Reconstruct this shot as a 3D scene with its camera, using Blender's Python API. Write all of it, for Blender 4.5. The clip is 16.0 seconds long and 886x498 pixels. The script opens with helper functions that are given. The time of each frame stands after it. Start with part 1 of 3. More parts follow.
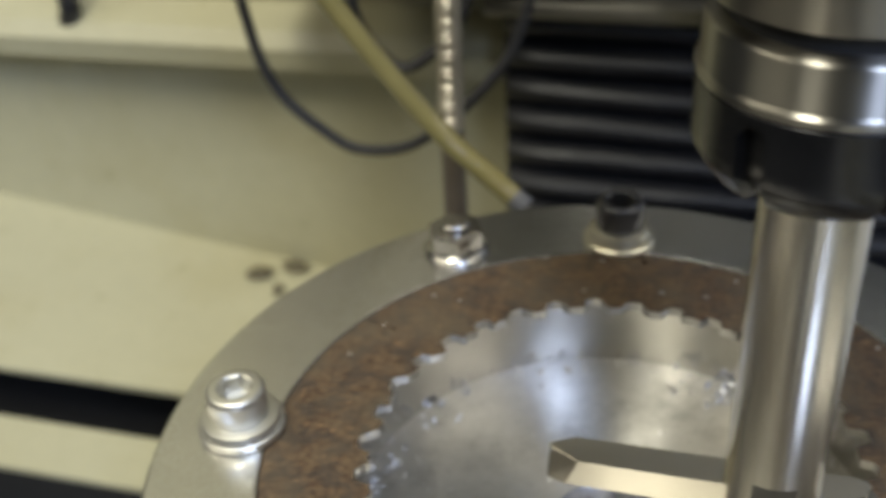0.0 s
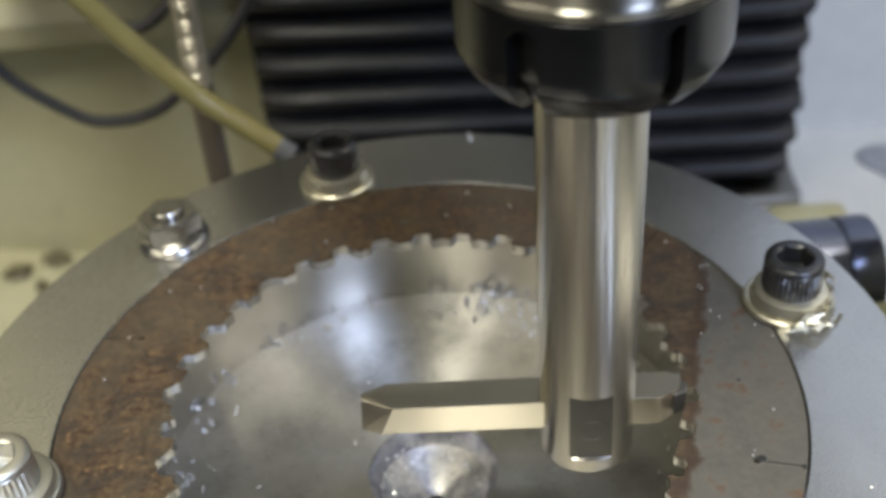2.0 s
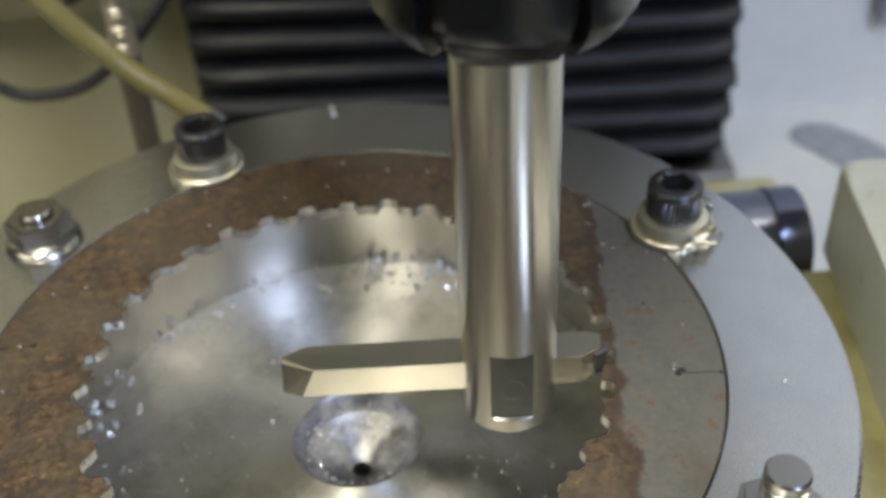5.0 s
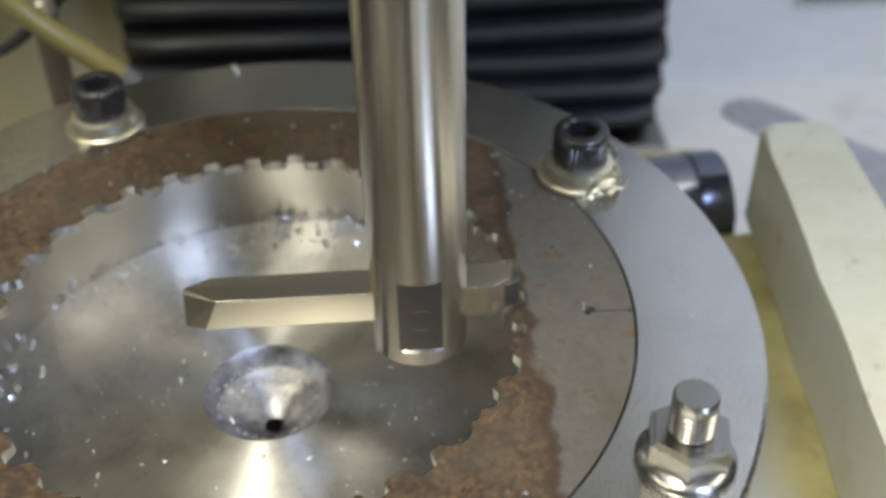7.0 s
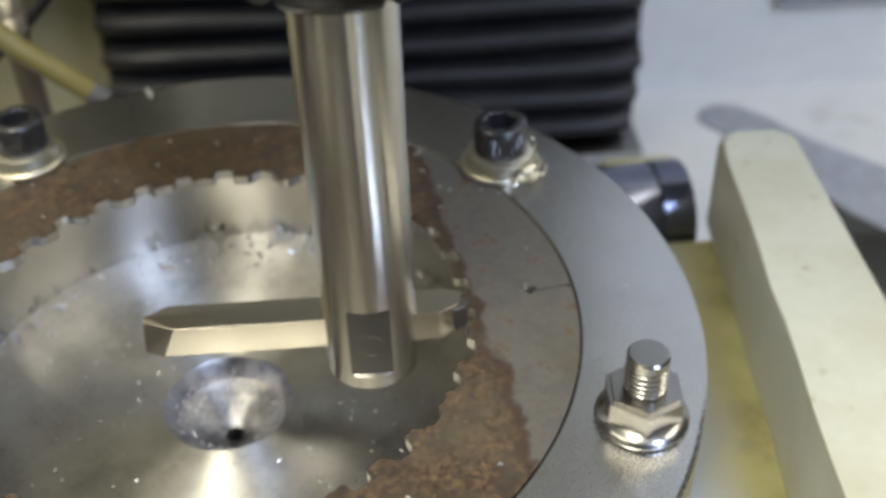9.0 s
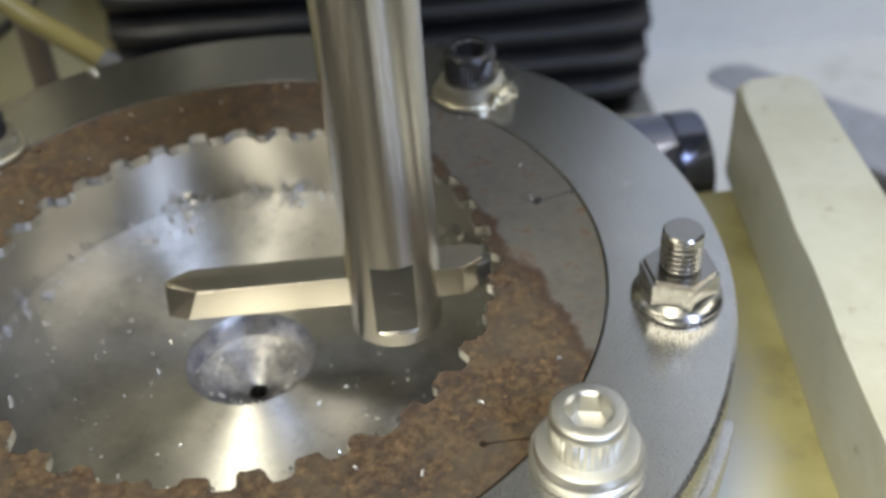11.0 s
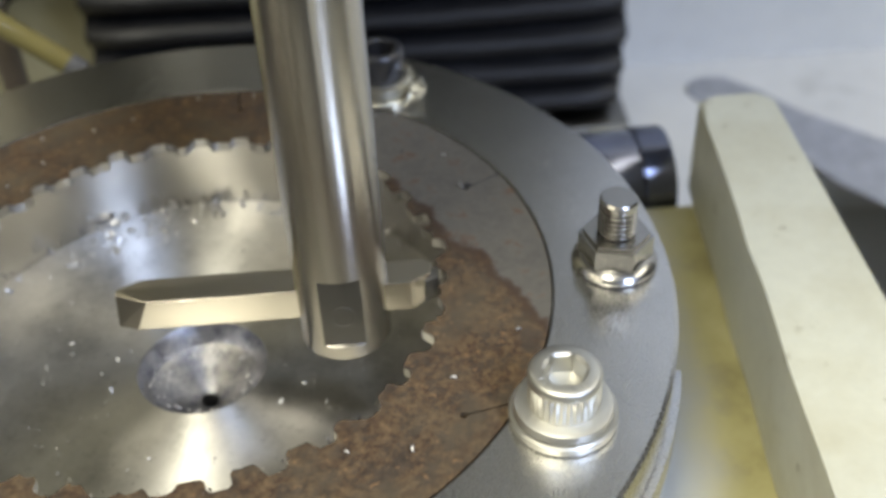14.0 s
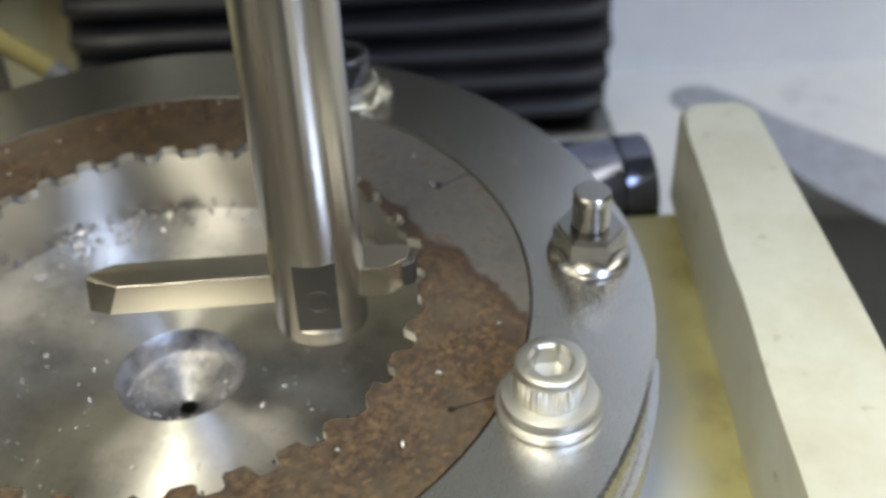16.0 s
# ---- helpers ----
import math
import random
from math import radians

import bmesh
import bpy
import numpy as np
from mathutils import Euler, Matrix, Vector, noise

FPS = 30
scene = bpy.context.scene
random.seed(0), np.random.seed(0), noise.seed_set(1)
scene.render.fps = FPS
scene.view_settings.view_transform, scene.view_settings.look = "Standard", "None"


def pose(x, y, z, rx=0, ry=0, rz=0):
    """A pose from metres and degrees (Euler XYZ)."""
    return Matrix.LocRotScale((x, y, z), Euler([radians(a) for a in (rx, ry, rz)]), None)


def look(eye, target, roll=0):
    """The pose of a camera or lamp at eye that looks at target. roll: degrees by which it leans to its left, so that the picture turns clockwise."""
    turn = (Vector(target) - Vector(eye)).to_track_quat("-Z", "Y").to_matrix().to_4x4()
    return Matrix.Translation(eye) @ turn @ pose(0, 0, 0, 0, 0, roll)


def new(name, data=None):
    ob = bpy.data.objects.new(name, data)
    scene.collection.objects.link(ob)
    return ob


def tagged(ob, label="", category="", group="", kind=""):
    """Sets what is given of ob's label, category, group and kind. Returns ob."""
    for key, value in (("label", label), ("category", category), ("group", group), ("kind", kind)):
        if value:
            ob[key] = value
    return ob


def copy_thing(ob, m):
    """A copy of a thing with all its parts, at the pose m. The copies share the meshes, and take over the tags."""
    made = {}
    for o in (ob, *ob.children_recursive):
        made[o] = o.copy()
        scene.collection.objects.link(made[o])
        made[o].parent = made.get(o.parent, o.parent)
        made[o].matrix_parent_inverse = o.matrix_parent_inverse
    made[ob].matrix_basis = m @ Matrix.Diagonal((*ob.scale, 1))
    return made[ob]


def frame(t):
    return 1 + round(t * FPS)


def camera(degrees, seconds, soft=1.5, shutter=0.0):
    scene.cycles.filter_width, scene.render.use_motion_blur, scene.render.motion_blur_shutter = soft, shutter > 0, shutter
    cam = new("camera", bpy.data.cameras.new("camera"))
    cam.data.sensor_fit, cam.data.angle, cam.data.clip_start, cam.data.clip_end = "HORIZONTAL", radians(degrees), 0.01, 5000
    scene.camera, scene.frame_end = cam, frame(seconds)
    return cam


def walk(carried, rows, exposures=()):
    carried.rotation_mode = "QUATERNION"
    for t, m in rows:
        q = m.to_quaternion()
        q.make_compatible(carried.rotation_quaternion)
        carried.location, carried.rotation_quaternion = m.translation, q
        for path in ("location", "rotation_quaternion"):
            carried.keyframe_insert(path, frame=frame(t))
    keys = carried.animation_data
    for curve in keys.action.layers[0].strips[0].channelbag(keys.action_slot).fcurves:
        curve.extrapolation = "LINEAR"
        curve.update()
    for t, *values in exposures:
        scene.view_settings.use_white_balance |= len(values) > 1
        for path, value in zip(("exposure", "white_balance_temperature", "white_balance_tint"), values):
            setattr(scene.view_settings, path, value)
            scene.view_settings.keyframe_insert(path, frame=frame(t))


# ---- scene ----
cam = camera(43.27, 16.0, soft=3.3, shutter=0.5)
cam.data.dof.use_dof, cam.data.dof.focus_distance, cam.data.dof.aperture_fstop = True, 0.21, 14.0
walk(cam, [
    (0, look((0.01989, -0.18279, 0.18278), (-0.04107, 0.01430, 0.04158), -3.75)),
    (0.5, look((0.03031, -0.18221, 0.17873), (-0.01832, 0.02079, 0.04115), -1.93)),
    (1, look((0.03032, -0.17874, 0.17797), (-0.00547, 0.01917, 0.02947), -3.15)),
    (1.5, look((0.02398, -0.17023, 0.17306), (-0.00130, 0.02795, 0.02277), -2.61)),
    (2, look((0.01635, -0.17208, 0.17338), (0.00521, 0.02509, 0.02007), -4.89)),
    (2.5, look((0.01412, -0.18183, 0.17351), (0.01029, 0.01809, 0.02345), -2.95)),
    (3, look((0.01376, -0.17900, 0.17119), (0.01219, 0.01841, 0.01780), -3.13)),
    (5.5, look((0.02592, -0.17451, 0.16770), (0.02611, 0.02118, 0.01212), -3.21)),
    (6, look((0.02893, -0.17392, 0.16827), (0.03553, 0.02165, 0.01268), -1.75)),
    (6.5, look((0.03022, -0.17573, 0.16555), (0.03638, 0.01820, 0.00791), -2.37)),
    (7, look((0.03049, -0.17918, 0.15884), (0.04093, 0.01488, 0.00158), -1.13)),
    (7.5, look((0.02980, -0.18127, 0.16177), (0.03417, 0.01229, 0.00360), -3.23)),
    (8, look((0.03063, -0.18177, 0.16113), (0.04107, 0.01406, 0.00608), -1.37)),
    (8.5, look((0.03463, -0.18314, 0.16546), (0.04673, 0.01132, 0.00881), -0.91)),
    (9, look((0.04139, -0.18334, 0.16405), (0.05157, 0.01114, 0.00730), -1.77)),
    (11.5, look((0.03754, -0.18883, 0.15431), (0.04584, 0.00386, -0.00476), -3.91)),
    (12, look((0.03768, -0.19300, 0.16137), (0.05254, -0.00013, 0.00300), -1.65)),
    (12.5, look((0.04256, -0.19145, 0.16169), (0.05434, 0.00369, 0.00587), -2.50)),
    (13, look((0.04406, -0.18994, 0.15994), (0.05591, -0.00011, -0.00231), -2.13)),
    (13.5, look((0.04562, -0.18837, 0.15983), (0.05498, 0.00399, 0.00043), -2.42)),
    (14, look((0.04768, -0.18702, 0.15843), (0.05727, 0.00584, -0.00035), -2.57)),
    (14.5, look((0.04776, -0.18484, 0.15952), (0.05710, 0.00888, 0.00177), -2.91)),
    (15, look((0.04720, -0.18240, 0.15818), (0.05718, 0.01152, 0.00072), -2.62)),
    (15.5, look((0.05020, -0.18653, 0.15841), (0.06156, 0.00751, 0.00119), -2.18)),
    (16, look((0.05009, -0.18721, 0.15847), (0.06207, 0.00650, 0.00088), -1.93)),
])

# ---- world and lights ----
world = bpy.data.worlds.new("world")
scene.world = world
world.use_nodes = True
world.node_tree.nodes["Background"].inputs[0].default_value = (0.75, 0.8, 0.9, 1)
world.node_tree.nodes["Background"].inputs[1].default_value = 0.25
scene.view_settings.exposure = -0.09


def area_light(name, eye, target, w, h, power, colour):
    data = bpy.data.lights.new(name, "AREA")
    data.shape, data.size, data.size_y, data.energy, data.color = "RECTANGLE", w, h, power, colour
    ob = new(name, data)
    ob.matrix_world = look(eye, target)
    return ob


area_light("ceiling_lamp_middle", (-0.32, -0.62, 1.6), (-0.15, -0.1, 0), 0.32, 1.1, 32.5, (0.98, 0.945, 0.79))
area_light("window_daylight", (0.97, -1.47, 1.34), (0.05, 0, 0), 0.42, 0.9, 36, (0.58, 0.70, 1.0))
area_light("ceiling_lamp_left", (-1.35, -0.75, 1.3), (0, 0, 0), 1.1, 0.35, 9.5, (1.0, 0.93, 0.73))
area_light("ceiling_lamp_right", (1.4, -0.2, 1.3), (0, 0.1, 0), 1.1, 0.35, 9.8, (1.0, 0.95, 0.81))

# ---- materials ----
MM = 0.001


class Shader:
    def __init__(self, name):
        self.mat = bpy.data.materials.new(name)
        self.mat.use_nodes = True
        self.tree = self.mat.node_tree
        self.bsdf = self.tree.nodes["Principled BSDF"]

    def add(self, kind, **values):
        node = self.tree.nodes.new(kind)
        for key, value in values.items():
            node.inputs[key].default_value = value
        return node

    def link(self, a, out, b, into):
        self.tree.links.new(a.outputs[out], b.inputs[into])

    def coords(self):
        return self.add("ShaderNodeTexCoord")

    def noise(self, scale, detail=4.0, rough=0.55, stretch=None):
        co = self.coords()
        n = self.add("ShaderNodeTexNoise", Scale=scale, Detail=detail, Roughness=rough)
        if stretch:
            mp = self.add("ShaderNodeMapping", Scale=stretch)
            self.link(co, "Object", mp, "Vector")
            self.link(mp, "Vector", n, "Vector")
        else:
            self.link(co, "Object", n, "Vector")
        return n

    def ramp(self, src, out, stops):
        r = self.add("ShaderNodeValToRGB")
        el = r.color_ramp.elements
        while len(el) < len(stops):
            el.new(0.5)
        for e, (p, col) in zip(el, stops):
            e.position = p
            e.color = (*col, 1) if len(col) == 3 else col
        self.link(src, out, r, "Fac")
        return r

    def mix(self, fac_node, fac_out, a, b, blend="MIX", fac=None):
        m = self.tree.nodes.new("ShaderNodeMix")
        m.data_type, m.blend_type = "RGBA", blend
        if fac_node is not None:
            self.link(fac_node, fac_out, m, 0)
        else:
            m.inputs[0].default_value = fac
        for slot, v in ((6, a), (7, b)):
            if isinstance(v, tuple):
                m.inputs[slot].default_value = (*v, 1)
            else:
                self.tree.links.new(v, m.inputs[slot])
        return m

    def bump(self, src, out, strength, distance):
        b = self.add("ShaderNodeBump", Strength=strength, Distance=distance)
        self.link(src, out, b, "Height")
        self.link(b, "Normal", self.bsdf, "Normal")
        return b

    def math(self, op, a, b=None):
        m = self.tree.nodes.new("ShaderNodeMath")
        m.operation = op
        for i, v in enumerate((a, b)):
            if v is None:
                continue
            if isinstance(v, (int, float)):
                m.inputs[i].default_value = v
            else:
                self.tree.links.new(v, m.inputs[i])
        return m


def steel(name, colour, rough, metallic=1.0, aniso=0.0, grain=900, vary=0.12, bump=0.05, stretch=None, stain=0.0):
    s = Shader(name)
    n1 = s.noise(60, 5)
    n2 = s.noise(grain, 3, 0.6, stretch)
    low, high = tuple(c * (1 - vary) for c in colour), tuple(min(1, c * (1 + vary)) for c in colour)
    r = s.ramp(n1, "Fac", [(0.3, low), (0.7, high)])
    col = r.outputs["Color"]
    if stain:
        n3 = s.noise(140, 6, 0.7)
        f = s.ramp(n3, "Fac", [(0.56, (0, 0, 0)), (0.72, (stain, stain, stain))])
        col = s.mix(f, "Color", col, tuple(c * 0.35 for c in colour)).outputs[2]
    s.tree.links.new(col, s.bsdf.inputs["Base Color"])
    s.bsdf.inputs["Metallic"].default_value = metallic
    rr = s.ramp(n2, "Fac", [(0.3, (rough * 0.96,) * 3), (0.7, (min(1, rough * 1.05),) * 3)])
    s.link(rr, "Color", s.bsdf, "Roughness")
    if aniso:
        s.bsdf.inputs["Anisotropic"].default_value = aniso
        s.bsdf.inputs["Anisotropic Rotation"].default_value = 0.25
        t = s.tree.nodes.new("ShaderNodeTangent")
        t.direction_type, t.axis = "RADIAL", "Z"
        s.link(t, "Tangent", s.bsdf, "Tangent")
    if bump:
        s.bump(n2, "Fac", bump, 0.0002)
    return s.mat


def paint(name, colour, rough=0.45, dirt=(0.35, 0.30, 0.18), amount=0.5, scale=18):
    s = Shader(name)
    n1 = s.noise(scale, 6, 0.6)
    n2 = s.noise(scale * 9, 5, 0.65)
    base = s.ramp(n2, "Fac", [(0.3, tuple(c * 0.93 for c in colour)), (0.7, colour)])
    f = s.ramp(n1, "Fac", [(0.48, (0, 0, 0)), (0.78, (amount,) * 3)])
    m = s.mix(f, "Color", base.outputs["Color"], tuple(a * b for a, b in zip(colour, dirt)))
    n3 = s.noise(scale * 4, 3, 0.5)
    f3 = s.ramp(n3, "Fac", [(0.66, (0, 0, 0)), (0.74, (amount,) * 3)])
    m2 = s.mix(f3, "Color", m.outputs[2], tuple(a * b * 0.6 for a, b in zip(colour, dirt)))
    s.tree.links.new(m2.outputs[2], s.bsdf.inputs["Base Color"])
    s.bsdf.inputs["Roughness"].default_value = rough
    s.bump(n2, "Fac", 0.12, 0.0004)
    return s.mat


def plain(name, colour, rough=0.5, metallic=0.0, vary=0.15, scale=120, bump=0.1):
    s = Shader(name)
    n = s.noise(scale, 5)
    r = s.ramp(n, "Fac", [(0.3, tuple(c * (1 - vary) for c in colour)), (0.7, tuple(c * (1 + vary) for c in colour))])
    s.link(r, "Color", s.bsdf, "Base Color")
    s.bsdf.inputs["Roughness"].default_value = rough
    s.bsdf.inputs["Metallic"].default_value = metallic
    if bump:
        s.bump(n, "Fac", bump, 0.0003)
    return s.mat


def rusty(name):
    """Old saw-blade steel: blotched rust over most of the disc, bare grey steel past a straight edge across one side."""
    s = Shader(name)
    co = s.coords()
    sep = s.add("ShaderNodeSeparateXYZ")
    s.link(co, "Object", sep, "Vector")
    side = s.math("ADD", s.math("MULTIPLY", sep.outputs["X"], 0.92).outputs[0], s.math("MULTIPLY", sep.outputs["Y"], -0.39).outputs[0])
    patch = s.noise(90, 5, 0.6)
    wob = s.math("MULTIPLY", s.math("SUBTRACT", patch.outputs["Fac"], 0.5).outputs[0], 0.011)
    edge = s.math("MULTIPLY", s.math("ADD", side.outputs[0], wob.outputs[0]).outputs[0], 10.0)
    bare = s.ramp(edge, "Value", [(0.566, (0, 0, 0)), (0.584, (1, 1, 1))])
    seam = s.ramp(edge, "Value", [(0.545, (0, 0, 0)), (0.566, (0.75, 0.75, 0.75)), (0.576, (0.6, 0.6, 0.6)), (0.584, (0, 0, 0))])
    fine = s.noise(520, 9, 0.75)
    mid = s.noise(170, 7, 0.7)
    big = s.noise(45, 4, 0.6)
    flake = s.noise(330, 5, 0.6)
    rust = s.ramp(fine, "Fac", [(0.34, (0.022, 0.013, 0.008)), (0.46, (0.075, 0.042, 0.022)), (0.56, (0.120, 0.080, 0.041)), (0.68, (0.185, 0.115, 0.062))])
    dark = s.ramp(fine, "Fac", [(0.35, (0.030, 0.021, 0.014)), (0.65, (0.085, 0.060, 0.040))])
    both = s.mix(s.ramp(mid, "Fac", [(0.42, (0, 0, 0)), (0.54, (1, 1, 1))]), "Color", dark.outputs["Color"], rust.outputs["Color"])
    both = s.mix(s.ramp(flake, "Fac", [(0.61, (0, 0, 0)), (0.69, (0.65, 0.65, 0.65))]), "Color", both.outputs[2], (0.27, 0.155, 0.070))
    both = s.mix(s.ramp(big, "Fac", [(0.45, (0, 0, 0)), (0.65, (0.5, 0.5, 0.5))]), "Color", both.outputs[2], (0.112, 0.089, 0.055))
    grey = s.ramp(mid, "Fac", [(0.3, (0.098, 0.090, 0.078)), (0.56, (0.130, 0.120, 0.102)), (0.64, (0.125, 0.082, 0.055)), (0.72, (0.16, 0.085, 0.045))])
    col = s.mix(bare, "Color", both.outputs[2], grey.outputs["Color"])
    col = s.mix(seam, "Color", col.outputs[2], (0.050, 0.027, 0.016))
    s.tree.links.new(col.outputs[2], s.bsdf.inputs["Base Color"])
    rg = s.ramp(fine, "Fac", [(0.3, (0.5, 0.5, 0.5)), (0.7, (0.85, 0.85, 0.85))])
    s.link(rg, "Color", s.bsdf, "Roughness")
    s.bsdf.inputs["Metallic"].default_value = 0.15
    s.bump(fine, "Fac", 0.6, 0.0006)
    return s.mat


RING = steel("ground steel plate", (0.60, 0.595, 0.575), 0.27, grain=2500, vary=0.05, bump=0.0, stain=0.08)
def turned_face(name):
    """Bright turned steel, spread across its round tool marks, with oily smudges and fine dust on it."""
    s = Shader(name)
    smear = s.noise(38, 5, 0.65)
    dust = s.noise(420, 6, 0.75)
    base = s.ramp(smear, "Fac", [(0.33, (0.43, 0.42, 0.39)), (0.47, (0.64, 0.625, 0.585)), (0.68, (0.78, 0.76, 0.72))])
    speck = s.ramp(dust, "Fac", [(0.58, (0, 0, 0)), (0.70, (0.55, 0.55, 0.55))])
    col = s.mix(speck, "Color", base.outputs["Color"], (0.30, 0.29, 0.265))
    s.tree.links.new(col.outputs[2], s.bsdf.inputs["Base Color"])
    s.bsdf.inputs["Metallic"].default_value = 1.0
    rough = s.ramp(smear, "Fac", [(0.35, (0.56, 0.56, 0.56)), (0.65, (0.47, 0.47, 0.47))])
    s.link(rough, "Color", s.bsdf, "Roughness")
    s.bsdf.inputs["Anisotropic"].default_value = 0.94
    s.bsdf.inputs["Anisotropic Rotation"].default_value = 0.25
    t = s.tree.nodes.new("ShaderNodeTangent")
    t.direction_type, t.axis = "RADIAL", "Z"
    s.link(t, "Tangent", s.bsdf, "Tangent")
    return s.mat


def bellows_rubber(name):
    """Black rubber with pale dust worn in streaks along the folds."""
    s = Shader(name)
    streak = s.noise(26, 7, 0.7, (0.35, 1.0, 3.0))
    fine = s.noise(160, 5, 0.7)
    base = s.ramp(fine, "Fac", [(0.3, (0.0045, 0.0045, 0.0055)), (0.7, (0.010, 0.010, 0.012))])
    f = s.ramp(streak, "Fac", [(0.54, (0, 0, 0)), (0.72, (0.6, 0.6, 0.6))])
    col = s.mix(f, "Color", base.outputs["Color"], (0.038, 0.038, 0.041))
    s.tree.links.new(col.outputs[2], s.bsdf.inputs["Base Color"])
    rg = s.ramp(streak, "Fac", [(0.4, (0.44, 0.44, 0.44)), (0.7, (0.68, 0.68, 0.68))])
    s.link(rg, "Color", s.bsdf, "Roughness")
    s.bump(fine, "Fac", 0.3, 0.0006)
    return s.mat


POLISHED = turned_face("turned bright steel")
BORE = steel("bored bright wall", (0.60, 0.585, 0.555), 0.2, aniso=0.85, grain=2000, vary=0.10, bump=0.0, stain=0.08)
BAR = steel("ground tool bar", (0.50, 0.475, 0.425), 0.26, aniso=0.95, grain=60, vary=0.03, bump=0.0)
BITEND = steel("dark ground end", (0.36, 0.335, 0.29), 0.32, grain=900, vary=0.1)
BIT = steel("tool steel", (0.66, 0.62, 0.54), 0.25, grain=2500, vary=0.04, bump=0.0)
FLAT = steel("milled flat", (0.17, 0.165, 0.15), 0.5, grain=900, vary=0.1)
ZINC = steel("zinc plated steel", (0.60, 0.59, 0.54), 0.43, grain=2500, vary=0.05, bump=0.03)
WASHER = steel("passivated washer steel", (0.66, 0.63, 0.52), 0.38, grain=2500, vary=0.07, bump=0.05)
STAINLESS = steel("stainless fastener", (0.38, 0.37, 0.35), 0.25, grain=2500, vary=0.05, bump=0.03)
BLACKOX = plain("black oxide steel", (0.085, 0.085, 0.09), 0.30, 0.8, 0.2, 300, 0.05)
BLACKNUT = plain("burnished black steel", (0.036, 0.036, 0.038), 0.26, 0.9, 0.25, 90, 0.03)
CHROME = steel("bright collar", (0.25, 0.238, 0.212), 0.30, aniso=0.93, grain=900, vary=0.06, bump=0.0)
NOSE = steel("dull spindle steel", (0.20, 0.19, 0.165), 0.36, aniso=0.9, grain=900, vary=0.08, bump=0.0)
FRESH = steel("fresh cut steel", (0.46, 0.45, 0.42), 0.30, grain=1200, vary=0.1, bump=0.25)
CHIP = steel("dull steel chip", (0.66, 0.65, 0.63), 0.34, metallic=0.6, grain=1200, vary=0.15, bump=0.2)
RUST = rusty("rusted blade")
HOSE_END = plain("bluish hose end", (0.10, 0.105, 0.125), 0.4)
GREYPLUG = plain("grey plastic", (0.36, 0.37, 0.40), 0.5)
RUBBER = bellows_rubber("black bellows rubber")
BLACKPVC = plain("black cable", (0.025, 0.025, 0.028), 0.45)
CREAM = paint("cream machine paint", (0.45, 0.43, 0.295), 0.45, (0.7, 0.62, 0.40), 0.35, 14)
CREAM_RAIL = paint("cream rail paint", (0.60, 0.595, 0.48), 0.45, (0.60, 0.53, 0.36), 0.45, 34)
# Cream dulled so the added box reflects less in the ring.
SHADE_BOX_PAINT = paint("dulled cream of the added box", (0.33, 0.315, 0.25), 0.5, (0.7, 0.62, 0.40), 0.35, 14)
OILY = paint("oil stained cream paint", (0.52, 0.48, 0.28), 0.32, (0.75, 0.62, 0.30), 0.7, 22)


def oily_pan(name):
    """Pale paint with yellow oil pooled along the foot of the rail."""
    s = Shader(name)
    co = s.coords()
    sep = s.add("ShaderNodeSeparateXYZ")
    s.link(co, "Object", sep, "Vector")
    edge = s.math("SUBTRACT", sep.outputs["X"], s.math("MULTIPLY", sep.outputs["Y"], 0.076).outputs[0])
    n = s.noise(45, 6, 0.65)
    wob = s.math("MULTIPLY", s.math("SUBTRACT", n.outputs["Fac"], 0.5).outputs[0], 0.02)
    pool = s.ramp(s.math("ADD", edge.outputs[0], wob.outputs[0]), "Value", [(0.110, (0, 0, 0)), (0.127, (1, 1, 1))])
    clean = s.ramp(n, "Fac", [(0.3, (0.58, 0.59, 0.56)), (0.7, (0.68, 0.69, 0.66))])
    oil = s.ramp(n, "Fac", [(0.3, (0.20, 0.175, 0.075)), (0.5, (0.37, 0.335, 0.15)), (0.75, (0.47, 0.44, 0.22))])
    col = s.mix(pool, "Color", clean.outputs["Color"], oil.outputs["Color"])
    s.tree.links.new(col.outputs[2], s.bsdf.inputs["Base Color"])
    s.bsdf.inputs["Roughness"].default_value = 0.3
    s.bump(n, "Fac", 0.15, 0.0005)
    return s.mat


PANPAINT = oily_pan("oil pooled pan paint")
WHITE = paint("white machine paint", (0.76, 0.755, 0.72), 0.42, (0.8, 0.78, 0.7), 0.25, 9)
YELLOW_HOSE = plain("yellowed clear hose", (0.215, 0.19, 0.080), 0.11, 0.0, 0.2, 40, 0.05)
BRAID = steel("braided steel", (0.62, 0.58, 0.50), 0.35, grain=1800, vary=0.25, bump=0.4)
GREYWALL = paint("room paint", (0.20, 0.20, 0.19), 0.7, (0.9, 0.9, 0.9), 0.2, 2)
# Near-black that stands in for shade in gaps, recesses and behind covers.
SHADE_BLACK = plain("near-black painted shade", (0.02, 0.02, 0.02), 0.7)
BLACKANOD = plain("black anodised cylinder", (0.15, 0.16, 0.21), 0.2, 0.9, 0.1, 60, 0.0)


# ---- mesh helpers (millimetres in, metres out) ----
def finish(bm, smooth=None):
    bmesh.ops.recalc_face_normals(bm, faces=bm.faces)
    bmesh.ops.scale(bm, vec=(MM, MM, MM), verts=bm.verts)
    if smooth:
        for f in bm.faces:
            f.smooth = True
        for e in bm.edges:
            e.smooth = len(e.link_faces) == 2 and e.calc_face_angle(0) < radians(smooth)
    return bm


